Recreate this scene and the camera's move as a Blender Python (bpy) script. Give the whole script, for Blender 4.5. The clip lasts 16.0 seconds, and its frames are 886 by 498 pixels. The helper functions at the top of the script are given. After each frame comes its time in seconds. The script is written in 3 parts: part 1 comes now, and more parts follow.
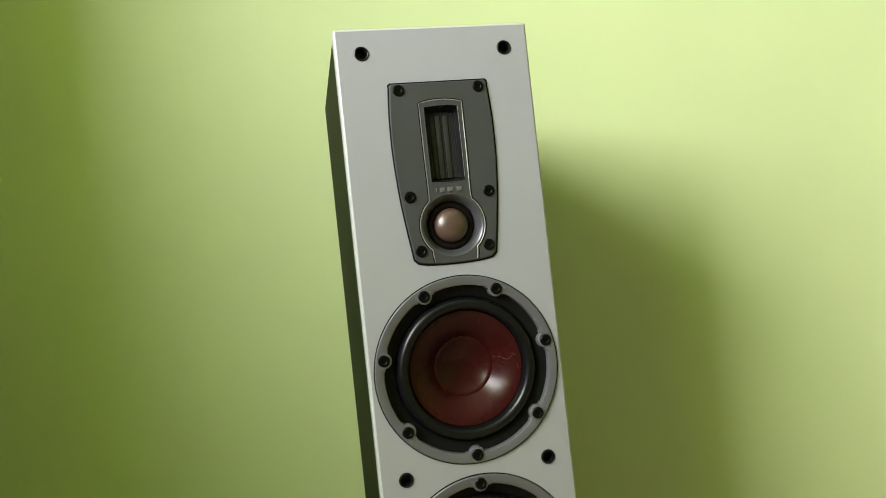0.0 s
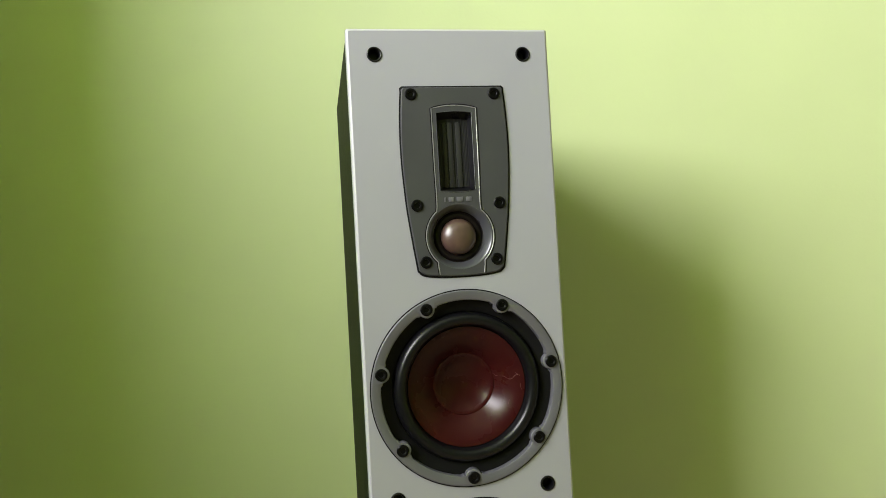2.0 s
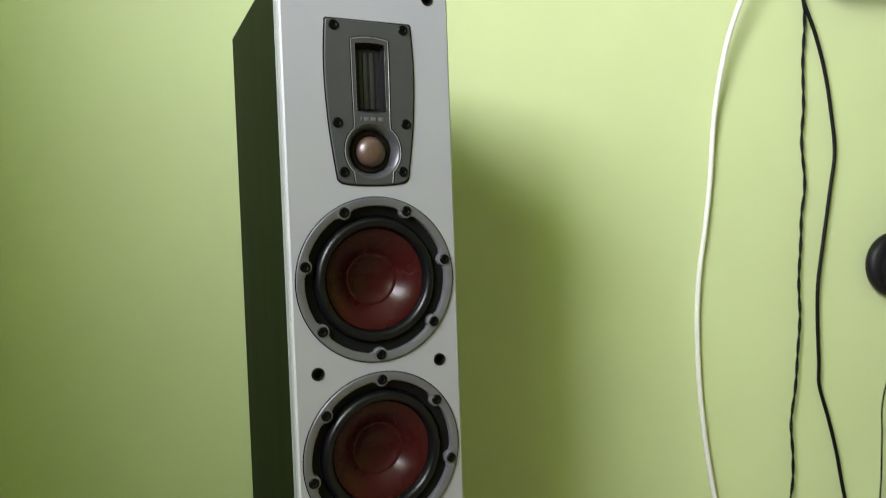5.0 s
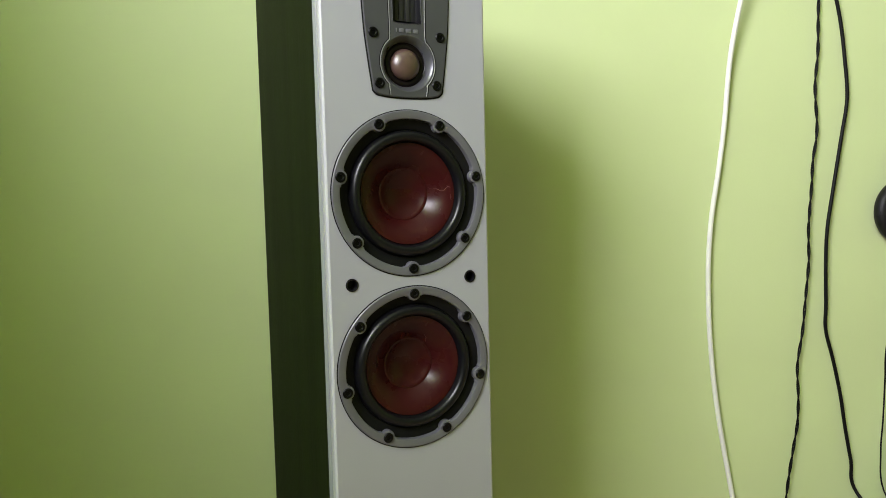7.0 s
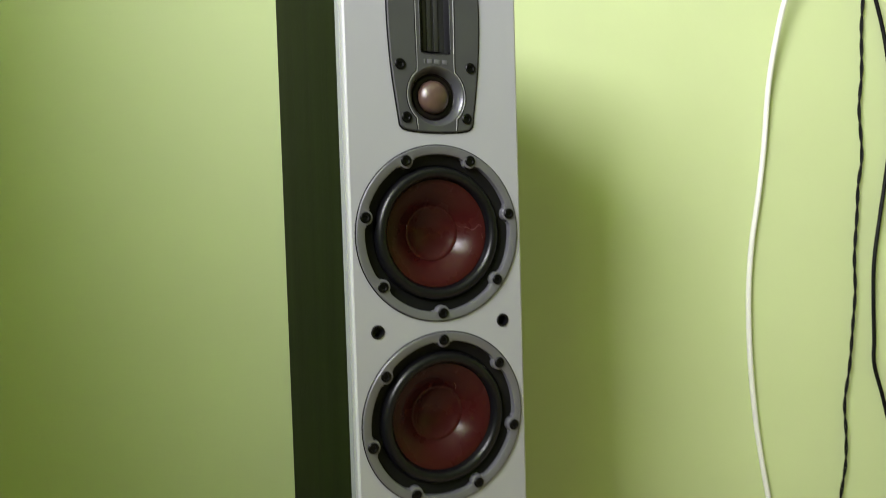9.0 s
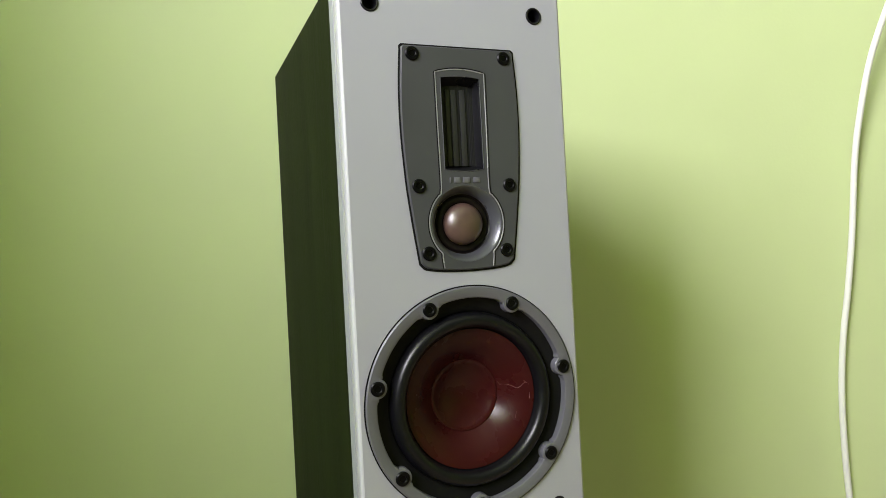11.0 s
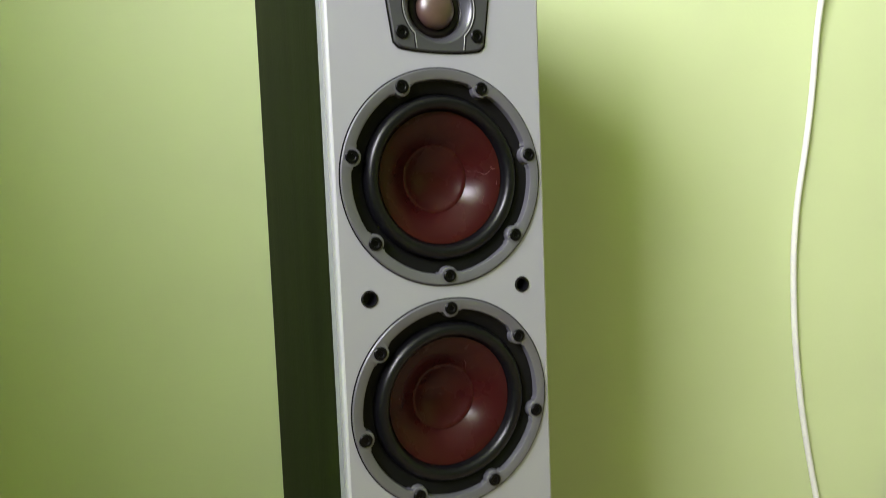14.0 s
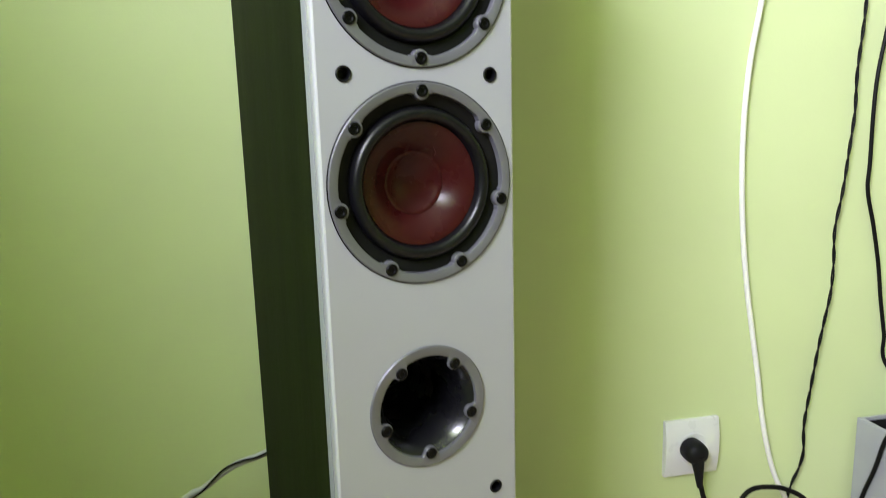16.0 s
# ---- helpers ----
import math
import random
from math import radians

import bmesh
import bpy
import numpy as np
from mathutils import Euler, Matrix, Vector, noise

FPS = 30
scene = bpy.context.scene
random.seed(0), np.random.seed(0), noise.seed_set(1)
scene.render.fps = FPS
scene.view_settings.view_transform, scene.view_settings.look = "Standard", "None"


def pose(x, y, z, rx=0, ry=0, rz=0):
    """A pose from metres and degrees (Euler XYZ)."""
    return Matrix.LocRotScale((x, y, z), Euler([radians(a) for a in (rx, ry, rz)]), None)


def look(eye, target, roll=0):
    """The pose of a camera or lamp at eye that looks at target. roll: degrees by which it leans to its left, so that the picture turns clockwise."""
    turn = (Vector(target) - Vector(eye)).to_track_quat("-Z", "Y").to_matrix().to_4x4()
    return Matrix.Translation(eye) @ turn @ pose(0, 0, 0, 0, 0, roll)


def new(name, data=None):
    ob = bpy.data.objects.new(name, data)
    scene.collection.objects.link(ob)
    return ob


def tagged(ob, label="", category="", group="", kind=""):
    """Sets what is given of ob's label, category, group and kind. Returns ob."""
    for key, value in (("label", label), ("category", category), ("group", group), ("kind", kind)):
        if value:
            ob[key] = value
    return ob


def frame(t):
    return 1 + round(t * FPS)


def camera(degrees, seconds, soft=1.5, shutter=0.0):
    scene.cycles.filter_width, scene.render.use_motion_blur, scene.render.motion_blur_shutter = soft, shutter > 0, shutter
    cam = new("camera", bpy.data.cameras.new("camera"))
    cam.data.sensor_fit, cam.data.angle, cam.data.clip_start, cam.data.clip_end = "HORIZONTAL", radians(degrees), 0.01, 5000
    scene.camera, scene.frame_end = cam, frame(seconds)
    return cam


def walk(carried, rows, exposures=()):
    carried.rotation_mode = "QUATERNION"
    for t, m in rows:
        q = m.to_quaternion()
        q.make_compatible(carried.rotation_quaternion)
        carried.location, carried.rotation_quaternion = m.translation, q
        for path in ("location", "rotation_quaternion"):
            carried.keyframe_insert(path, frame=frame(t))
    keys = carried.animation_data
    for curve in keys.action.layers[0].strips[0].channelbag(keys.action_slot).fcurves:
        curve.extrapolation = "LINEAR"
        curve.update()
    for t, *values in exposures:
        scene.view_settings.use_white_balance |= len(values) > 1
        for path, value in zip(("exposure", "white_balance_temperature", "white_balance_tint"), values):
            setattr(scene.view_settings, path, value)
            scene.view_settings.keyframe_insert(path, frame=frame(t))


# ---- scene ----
cam = camera(65.1, 16.0, soft=0.85, shutter=0.5)
EXPOSURE, DAYLIGHT, SKY = 0.22, 122.0, 0.08
PATH = [
    (0, (-0.111, -0.514, 0.822), (0.277, 1.448, 0.853), -6.1),
    (0.5, (-0.096, -0.487, 0.826), (0.284, 1.477, 0.856), -5.0),
    (1, (-0.092, -0.478, 0.83), (0.284, 1.486, 0.861), -4.3),
    (1.5, (-0.099, -0.487, 0.832), (0.266, 1.478, 0.895), -3.8),
    (2, (-0.103, -0.494, 0.828), (0.255, 1.473, 0.872), -3.2),
    (2.5, (-0.111, -0.495, 0.83), (0.284, 1.466, 0.863), -2.9),
    (3, (-0.121, -0.503, 0.828), (0.346, 1.441, 0.852), -2.7),
    (3.5, (-0.131, -0.513, 0.824), (0.4, 1.416, 0.823), -2.9),
    (4, (-0.144, -0.529, 0.817), (0.458, 1.378, 0.816), -2.5),
    (4.5, (-0.171, -0.546, 0.8), (0.562, 1.315, 0.781), -2.0),
    (5, (-0.197, -0.563, 0.784), (0.64, 1.252, 0.711), -2.0),
    (5.2, (-0.201, -0.563, 0.773), (0.658, 1.241, 0.692), -2.0),
    (7.3, (-0.237, -0.548, 0.73), (0.63, 1.249, 0.592), -1.4),
    (7.5, (-0.233, -0.548, 0.732), (0.619, 1.257, 0.6), -1.3),
    (8, (-0.237, -0.542, 0.736), (0.6, 1.271, 0.623), -1.3),
    (8.5, (-0.234, -0.535, 0.739), (0.595, 1.282, 0.633), -1.2),
    (9, (-0.227, -0.511, 0.75), (0.591, 1.312, 0.662), -1.7),
    (9.5, (-0.213, -0.455, 0.798), (0.564, 1.387, 0.865), -2.8),
    (9.7, (-0.197, -0.437, 0.828), (0.549, 1.418, 0.865), -3.1),
    (11.8, (-0.163, -0.393, 0.83), (0.566, 1.469, 0.818), -2.9),
    (12, (-0.159, -0.396, 0.824), (0.547, 1.475, 0.791), -3.0),
    (12.5, (-0.164, -0.398, 0.811), (0.568, 1.461, 0.728), -2.9),
    (13, (-0.167, -0.411, 0.789), (0.571, 1.446, 0.698), -2.9),
    (13.5, (-0.18, -0.415, 0.756), (0.6, 1.423, 0.64), -2.9),
    (14, (-0.185, -0.418, 0.725), (0.61, 1.411, 0.578), -2.3),
    (14.5, (-0.198, -0.423, 0.7), (0.63, 1.388, 0.507), -2.1),
    (15, (-0.207, -0.428, 0.668), (0.659, 1.362, 0.452), -1.7),
    (15.5, (-0.213, -0.428, 0.651), (0.673, 1.342, 0.365), -1.5),
    (16, (-0.21, -0.442, 0.631), (0.678, 1.313, 0.269), -1.6),
]
walk(cam, [(t, look(eye, target, roll)) for t, eye, target, roll in PATH], [(0.0, EXPOSURE, 6300, 15), (3.0, EXPOSURE - 0.05, 6100, 19), (5.0, EXPOSURE - 0.02, 5900, 22), (8.5, EXPOSURE + 0.06, 6050, 20), (12.5, EXPOSURE - 0.06, 6000, 24), (13.5, EXPOSURE + 0.1, 5950, 25), (14.5, EXPOSURE + 0.34, 5850, 25), (16.0, EXPOSURE + 0.6, 5650, 26)])

# ---- light ----
TURN = -15.64                      # turn of the room against the loudspeaker's front
ROOM = pose(0, 0.355, 0, 0, 0, TURN)   # room frame: x along the green wall, -y into the room
LEFT, RIGHT, BACK, HIGH = -0.63, 3.60, -4.40, 2.62
DEEP = 0.42                        # thickness of the outer wall
WIN = (-2.14, -0.86, 1.17, 2.20)   # the window in the side wall: its two sides, sill and head

world = bpy.data.worlds.new("world")
scene.world = world
world.use_nodes = True
wn = world.node_tree
sky = wn.nodes.new("ShaderNodeTexSky")
sky.sky_type, sky.sun_disc = "NISHITA", False
sky.sun_elevation, sky.sun_rotation = radians(35), radians(90)
sky.air_density, sky.dust_density = 1.0, 3.0
wn.links.new(sky.outputs["Color"], wn.nodes["Background"].inputs["Color"])
wn.nodes["Background"].inputs["Strength"].default_value = SKY

# daylight that comes in through the window's opening
day_data = bpy.data.lights.new("window_daylight", "AREA")
day_data.shape, day_data.size, day_data.size_y = "RECTANGLE", WIN[1] - WIN[0] - 0.02, WIN[3] - WIN[2] - 0.02
day_data.energy, day_data.color = DAYLIGHT, (1.0, 0.985, 0.96)
day = new("window_daylight", day_data)
day_at = Vector((LEFT - 0.335, (WIN[0] + WIN[1]) / 2, (WIN[2] + WIN[3]) / 2))
day.matrix_world = ROOM @ look(day_at, day_at + Vector((1, 0, 0)))


# ---- materials ----
def material(name, base, rough=0.5, metal=0.0, spread=0.06, size=40.0, stretch=(1, 1, 1), bump=0.0, bump_size=400.0,
             rough_spread=0.1, coat=0.0, second=None, specular=0.5):
    """A Principled surface with a colour that wanders at two scales, uneven gloss and a fine relief."""
    m = bpy.data.materials.new(name)
    m.use_nodes = True
    nt = m.node_tree
    p = nt.nodes["Principled BSDF"]
    p.inputs["Metallic"].default_value = metal
    p.inputs["Coat Weight"].default_value = coat
    p.inputs["Specular IOR Level"].default_value = specular
    co = nt.nodes.new("ShaderNodeTexCoord")
    mp = nt.nodes.new("ShaderNodeMapping")
    mp.inputs["Scale"].default_value = stretch
    nt.links.new(co.outputs["Object"], mp.inputs["Vector"])

    def noise_node(scale, detail):
        n = nt.nodes.new("ShaderNodeTexNoise")
        n.inputs["Scale"].default_value, n.inputs["Detail"].default_value = scale, detail
        nt.links.new(mp.outputs["Vector"], n.inputs["Vector"])
        return n

    coarse, fine = noise_node(size * 0.12, 3), noise_node(size, 6)
    mix = nt.nodes.new("ShaderNodeMath")
    mix.operation = "ADD"
    nt.links.new(coarse.outputs["Fac"], mix.inputs[0])
    nt.links.new(fine.outputs["Fac"], mix.inputs[1])
    ramp = nt.nodes.new("ShaderNodeValToRGB")
    dark = [c * (1 - spread) for c in base]
    light = second or [min(1, c * (1 + spread)) for c in base]
    ramp.color_ramp.elements[0].position, ramp.color_ramp.elements[1].position = 0.35, 0.65
    ramp.color_ramp.elements[0].color, ramp.color_ramp.elements[1].color = (*dark, 1), (*light, 1)
    half = nt.nodes.new("ShaderNodeMath")
    half.operation = "MULTIPLY"
    half.inputs[1].default_value = 0.5
    nt.links.new(mix.outputs[0], half.inputs[0])
    nt.links.new(half.outputs[0], ramp.inputs["Fac"])
    nt.links.new(ramp.outputs["Color"], p.inputs["Base Color"])
    rr = nt.nodes.new("ShaderNodeMapRange")
    rr.inputs["To Min"].default_value = max(0.02, rough - rough_spread)
    rr.inputs["To Max"].default_value = min(1, rough + rough_spread)
    nt.links.new(fine.outputs["Fac"], rr.inputs["Value"])
    nt.links.new(rr.outputs[0], p.inputs["Roughness"])
    if bump:
        b = nt.nodes.new("ShaderNodeBump")
        b.inputs["Strength"].default_value, b.inputs["Distance"].default_value = bump, 0.001
        grain = noise_node(bump_size, 4)
        nt.links.new(grain.outputs["Fac"], b.inputs["Height"])
        nt.links.new(b.outputs["Normal"], p.inputs["Normal"])
    return m


GREEN = material("green_wall_paint", (0.560, 0.640, 0.335), 0.6, spread=0.025, size=9, bump=0.12, bump_size=260)
# Unseen walls' colour, darkened and saturated to dim and green the bounced light.
OLIVE = material("bounce_toned_wall_paint", (0.30, 0.40, 0.07), 0.7, spread=0.03, size=9, bump=0.12, bump_size=260)
# Unseen ceiling, dimmed and greened to tone its bounce.
WHITE = material("bounce_toned_ceiling_paint", (0.36, 0.41, 0.26), 0.8, spread=0.03, size=6, bump=0.1, bump_size=200)
# Unseen floor, lightened so that its bounce lifts the lower wall.
OAK = material("bounce_lightened_oak", (0.40, 0.30, 0.19), 0.45, spread=0.3, size=30, stretch=(1, 12, 1), bump=0.1)
FRAME = material("white_window_paint", (0.75, 0.75, 0.73), 0.35, spread=0.03)
# Black ash; the green wall's reflection is put into the base colours.
VENEER = material("black_ash_veneer_green_sheen", (0.005, 0.009, 0.002), 0.55, spread=0.5, size=90, stretch=(4, 4, 0.12), bump=0.12,
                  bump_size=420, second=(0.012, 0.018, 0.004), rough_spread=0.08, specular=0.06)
BAFFLE = material("light_grey_satin_lacquer", (0.348, 0.350, 0.386), 0.36, spread=0.02, size=14, bump=0.03, bump_size=900)
ALU = material("silver_trim", (0.30, 0.315, 0.325), 0.5, metal=0.0, spread=0.02, size=10, rough_spread=0.03)
# The front board's grey lacquer with the edge's highlight put into the colour.
LIP = material("lacquer_edge_highlight", (0.46, 0.465, 0.48), 0.33, spread=0.02, size=10, rough_spread=0.02, specular=0.4)
PLATE = material("grey_painted_faceplate", (0.062, 0.063, 0.067), 0.42, metal=0.2, spread=0.05, size=30, bump=0.05, bump_size=1500)
FLANGE = material("grey_cast_flange", (0.150, 0.150, 0.166), 0.42, metal=0.35, spread=0.06, size=40, bump=0.06, bump_size=1200)
# Brighter than the plate: the ridge's highlight is put into this colour.
EDGE = material("ridge_highlight", (0.42, 0.42, 0.44), 0.3, metal=0.5, spread=0.05)
# Black of the baskets and joints, used for painted shade as well.
PIT = material("black_basket_and_shade", (0.003, 0.003, 0.003), 0.6, spread=0.2, bump=0.1, bump_size=900, specular=0.2)
WELL = material("dark_grey_well", (0.006, 0.006, 0.007), 0.3, spread=0.15, specular=0.4)
RUBBER = material("black_rubber", (0.004, 0.004, 0.005), 0.33, spread=0.12, size=60, specular=0.32)
CONE = material("oxblood_paper_cone", (0.032, 0.0038, 0.0042), 0.27, spread=0.08, size=40, bump=0.03, bump_size=700, specular=0.23)
DOME = material("brown_silk_dome", (0.082, 0.047, 0.036), 0.36, spread=0.14, size=250, bump=0.05, bump_size=2200, specular=0.9)
BROWN = material("dark_brown_surround", (0.004, 0.0022, 0.0022), 0.4, spread=0.2, specular=0.3)
GUIDE = material("grey_waveguide", (0.092, 0.094, 0.103), 0.3, metal=0.45, spread=0.05, size=40)
SCREW = material("black_screw", (0.0025, 0.0025, 0.0025), 0.34, spread=0.2, specular=0.14)
FOIL = material("ribbon_foil", (0.012, 0.012, 0.013), 0.5, metal=0.3, spread=0.3, size=60, stretch=(10, 1, 0.4))
BAR = material("ribbon_bar", (0.034, 0.034, 0.034), 0.45, metal=0.3, spread=0.15)
GLOSS = material("black_port_plastic", (0.006, 0.006, 0.007), 0.27, spread=0.15, coat=0.2)
PVC = material("white_cable_sheath", (0.74, 0.74, 0.68), 0.42, spread=0.05, size=30)
CORD = material("black_cable_sheath", (0.004, 0.004, 0.004), 0.5, spread=0.2, size=60, specular=0.14)
GREYPVC = material("grey_cable_sheath", (0.42, 0.42, 0.42), 0.4, spread=0.08)
SOCKET = material("white_socket_plastic", (0.72, 0.72, 0.74), 0.3, spread=0.02)
GREYBOX = material("grey_box_paint", (0.30, 0.31, 0.32), 0.45, spread=0.05, size=20, bump=0.05)
LEATHER = material("black_ear_pad", (0.006, 0.006, 0.006), 0.5, spread=0.3, size=120, bump=0.3, bump_size=500, specular=0.25)
SATIN = material("black_satin_plastic", (0.007, 0.007, 0.008), 0.5, spread=0.15, specular=0.16)
GLASS = bpy.data.materials.new("window_glass")
GLASS.use_nodes = True
GLASS.node_tree.nodes["Principled BSDF"].inputs["Transmission Weight"].default_value = 1.0
GLASS.node_tree.nodes["Principled BSDF"].inputs["Roughness"].default_value = 0.0


# ---- mesh helpers ----
def part(name, bm, mat, parent=None, label="", at=None, smooth=40):
    """Links a bmesh as ONE mesh object under a thing or under a part."""
    me = bpy.data.meshes.new(name)
    bmesh.ops.recalc_face_normals(bm, faces=bm.faces)
    bm.to_mesh(me)
    bm.free()
    me.materials.append(mat)
    if smooth:
        me.shade_smooth()
        me.set_sharp_from_angle(angle=radians(smooth))
    ob = new(name, me)
    ob.parent = parent
    if at is not None:
        ob.matrix_basis = at
    return tagged(ob, label)


def again(ob, parent, at):
    """The same mesh once more, as an object of its own."""
    twin = new(ob.name.split(".")[0], ob.data)
    twin.parent = parent
    twin.matrix_basis = at
    return twin


def thing(name, at, label, category, group="", kind=""):
    ob = new(name)
    ob.empty_display_size = 0.05
    ob.matrix_basis = at
    return tagged(ob, label, category, group, kind)


def box(x0, x1, y0, y1, z0, z1, bevel=0.0, segments=2, bm=None):
    bm = bm or bmesh.new()
    made = bmesh.ops.create_cube(bm, size=1)["verts"]
    for v in made:
        v.co = Vector(((x0 + x1) / 2 + v.co.x * (x1 - x0), (y0 + y1) / 2 + v.co.y * (y1 - y0), (z0 + z1) / 2 + v.co.z * (z1 - z0)))
    if bevel:
        edges = list({e for v in made for e in v.link_edges})
        bmesh.ops.bevel(bm, geom=edges, offset=bevel, segments=segments, profile=0.5, affect="EDGES")
    return bm


def lathe(profile, steps=64, bm=None, cx=0.0, cz=0.0):
    """Turns a profile of (radius, y) about the y axis."""
    bm = bm or bmesh.new()
    rings = []
    for r, y in profile:
        if r < 1e-6:
            rings.append([bm.verts.new((cx, y, cz))])
        else:
            rings.append([bm.verts.new((cx + r * math.cos(2 * math.pi * k / steps), y, cz + r * math.sin(2 * math.pi * k / steps)))
                          for k in range(steps)])
    for a, b in zip(rings, rings[1:]):
        for k in range(steps):
            n = (k + 1) % steps
            if len(a) == 1 and len(b) > 1:
                bm.faces.new((a[0], b[k], b[n]))
            elif len(b) == 1 and len(a) > 1:
                bm.faces.new((a[k], a[n], b[0]))
            elif len(a) > 1:
                bm.faces.new((a[k], a[n], b[n], b[k]))
    return bm


def bands(loops, bm=None, close=True):
    """Skins between closed loops that have the same number of points."""
    bm = bm or bmesh.new()
    made = [[bm.verts.new(p) for p in loop] for loop in loops]
    for a, b in zip(made, made[1:]):
        for k in range(len(a) if close else len(a) - 1):
            n = (k + 1) % len(a)
            bm.faces.new((a[k], a[n], b[n], b[k]))
    return bm


def spline(points, per=8):
    """A Catmull-Rom line through the points."""
    pts = [Vector(p) for p in points]
    pts = [2 * pts[0] - pts[1]] + pts + [2 * pts[-1] - pts[-2]]
    out = []
    for i in range(1, len(pts) - 2):
        a, b, c, d = pts[i - 1:i + 3]
        for k in range(per):
            t = k / per
            out.append(0.5 * (2 * b + (c - a) * t + (2 * a - 5 * b + 4 * c - d) * t * t + (3 * b - a - 3 * c + d) * t ** 3))
    return out + [pts[-2]]


def tube(line, radius, sides=10, closed=False, bm=None):
    bm = bm or bmesh.new()
    rings, side = [], None
    count = len(line)
    for i, p in enumerate(line):
        a = line[i - 1] if i or closed else p
        b = line[(i + 1) % count] if i < count - 1 or closed else p
        ahead = (b - a).normalized()
        if side is None:
            side = ahead.orthogonal().normalized()
        side = (side - ahead * side.dot(ahead)).normalized()
        up = ahead.cross(side)
        r = radius(i / max(1, count - 1)) if callable(radius) else radius
        rings.append([bm.verts.new(p + r * (math.cos(2 * math.pi * k / sides) * side + math.sin(2 * math.pi * k / sides) * up))
                      for k in range(sides)])
    pairs = list(zip(rings, rings[1:])) + ([(rings[-1], rings[0])] if closed else [])
    for a, b in pairs:
        for k in range(sides):
            n = (k + 1) % sides
            bm.faces.new((a[k], a[n], b[n], b[k]))
    if not closed:
        bm.faces.new(rings[0][::-1])
        bm.faces.new(rings[-1])
    return bm


def sheet_with_holes(outline, holes, y0, y1):
    """A board between y0 and y1 with an outline of (x, z) points and closed holes cut through it."""
    bm = bmesh.new()
    edges = []
    for loop in [outline] + holes:
        vs = [bm.verts.new((x, y0, z)) for x, z in loop]
        edges += [bm.edges.new((vs[k], vs[(k + 1) % len(vs)])) for k in range(len(vs))]
    bmesh.ops.triangle_fill(bm, use_beauty=True, use_dissolve=False, edges=edges)
    faces = list(bm.faces)
    made = bmesh.ops.extrude_face_region(bm, geom=faces)
    for v in made["geom"]:
        if isinstance(v, bmesh.types.BMVert):
            v.co.y = y1
    return bm


def circle(cx, cz, r, steps=64):
    return [(cx + r * math.cos(2 * math.pi * k / steps), cz + r * math.sin(2 * math.pi * k / steps)) for k in range(steps)]


# ---- the room ----
def structure(name, bm, mat, label):
    return tagged(part(name, bm, mat, None, "", ROOM, 0), label, "", "", "structure")


structure("wall_north", box(LEFT - DEEP, RIGHT + 0.2, 0, 0.2, -0.1, HIGH + 0.1), GREEN, "lime green painted wall behind the loudspeaker")
structure("wall_east", box(RIGHT, RIGHT + 0.2, BACK, 0, -0.1, HIGH + 0.1), OLIVE, "unseen side wall, deep green to dim the bounced light")
structure("wall_south", box(LEFT - DEEP, RIGHT + 0.2, BACK - 0.2, BACK, -0.1, HIGH + 0.1), OLIVE, "unseen wall across the room, deep green to dim the bounced light")
structure("floor", box(LEFT, RIGHT, BACK, 0, -0.1, 0), OAK, "unseen oak floor, lightened to bounce light onto the lower wall")
structure("ceiling", box(LEFT, RIGHT, BACK, 0, HIGH, HIGH + 0.1), WHITE, "unseen ceiling, pale green to tone the bounced light")
bm = box(LEFT - DEEP, LEFT, BACK, WIN[0], -0.1, HIGH + 0.1)
box(LEFT - DEEP, LEFT, WIN[1], 0, -0.1, HIGH + 0.1, bm=bm)
box(LEFT - DEEP, LEFT, WIN[0], WIN[1], -0.1, WIN[2], bm=bm)
box(LEFT - DEEP, LEFT, WIN[0], WIN[1], WIN[3], HIGH + 0.1, bm=bm)
structure("wall_west", bm, OLIVE, "unseen side wall with a wide window, deep green to dim the bounced light")
window = tagged(new("window_1"), "wide white framed window in the green side wall", "window", "", "structure")
window.matrix_basis = ROOM
bm = box(LEFT - 0.41, LEFT - 0.35, WIN[0], WIN[0] + 0.05, WIN[2], WIN[3])
box(LEFT - 0.41, LEFT - 0.35, WIN[1] - 0.05, WIN[1], WIN[2], WIN[3], bm=bm)
box(LEFT - 0.41, LEFT - 0.35, WIN[0] + 0.05, WIN[1] - 0.05, WIN[2], WIN[2] + 0.05, bm=bm)
box(LEFT - 0.41, LEFT - 0.35, WIN[0] + 0.05, WIN[1] - 0.05, WIN[3] - 0.05, WIN[3], bm=bm)
part("window_frame", bm, FRAME, window, smooth=0)
pane = part("pane", box(LEFT - 0.383, LEFT - 0.377, WIN[0] + 0.05, WIN[1] - 0.05, WIN[2] + 0.05, WIN[3] - 0.05), GLASS, window, smooth=0)
pane.visible_shadow = False
structure("ground", box(-60, 60, -60, 60, -0.4, -0.3), material("pale_paving", (0.3, 0.3, 0.28), 0.9, spread=0.1, size=3), "pale paved ground outside the window")


# ---- the loudspeaker: front face in y = 0, top at z = 1 ----
HALF, DEPTH, TOP, FOOT = 0.075, 0.250, 1.0, 0.03
WOOFERS = [(0.738, -90), (0.5876, 90)]       # height of the axis, turn of the first screw
PORT_Z, DOME_Z = 0.4222, 0.8476
speaker = thing("floorstanding_loudspeaker", pose(0, 0, 0),
                "tall slim loudspeaker with light grey front and black ash sides", "loudspeaker")

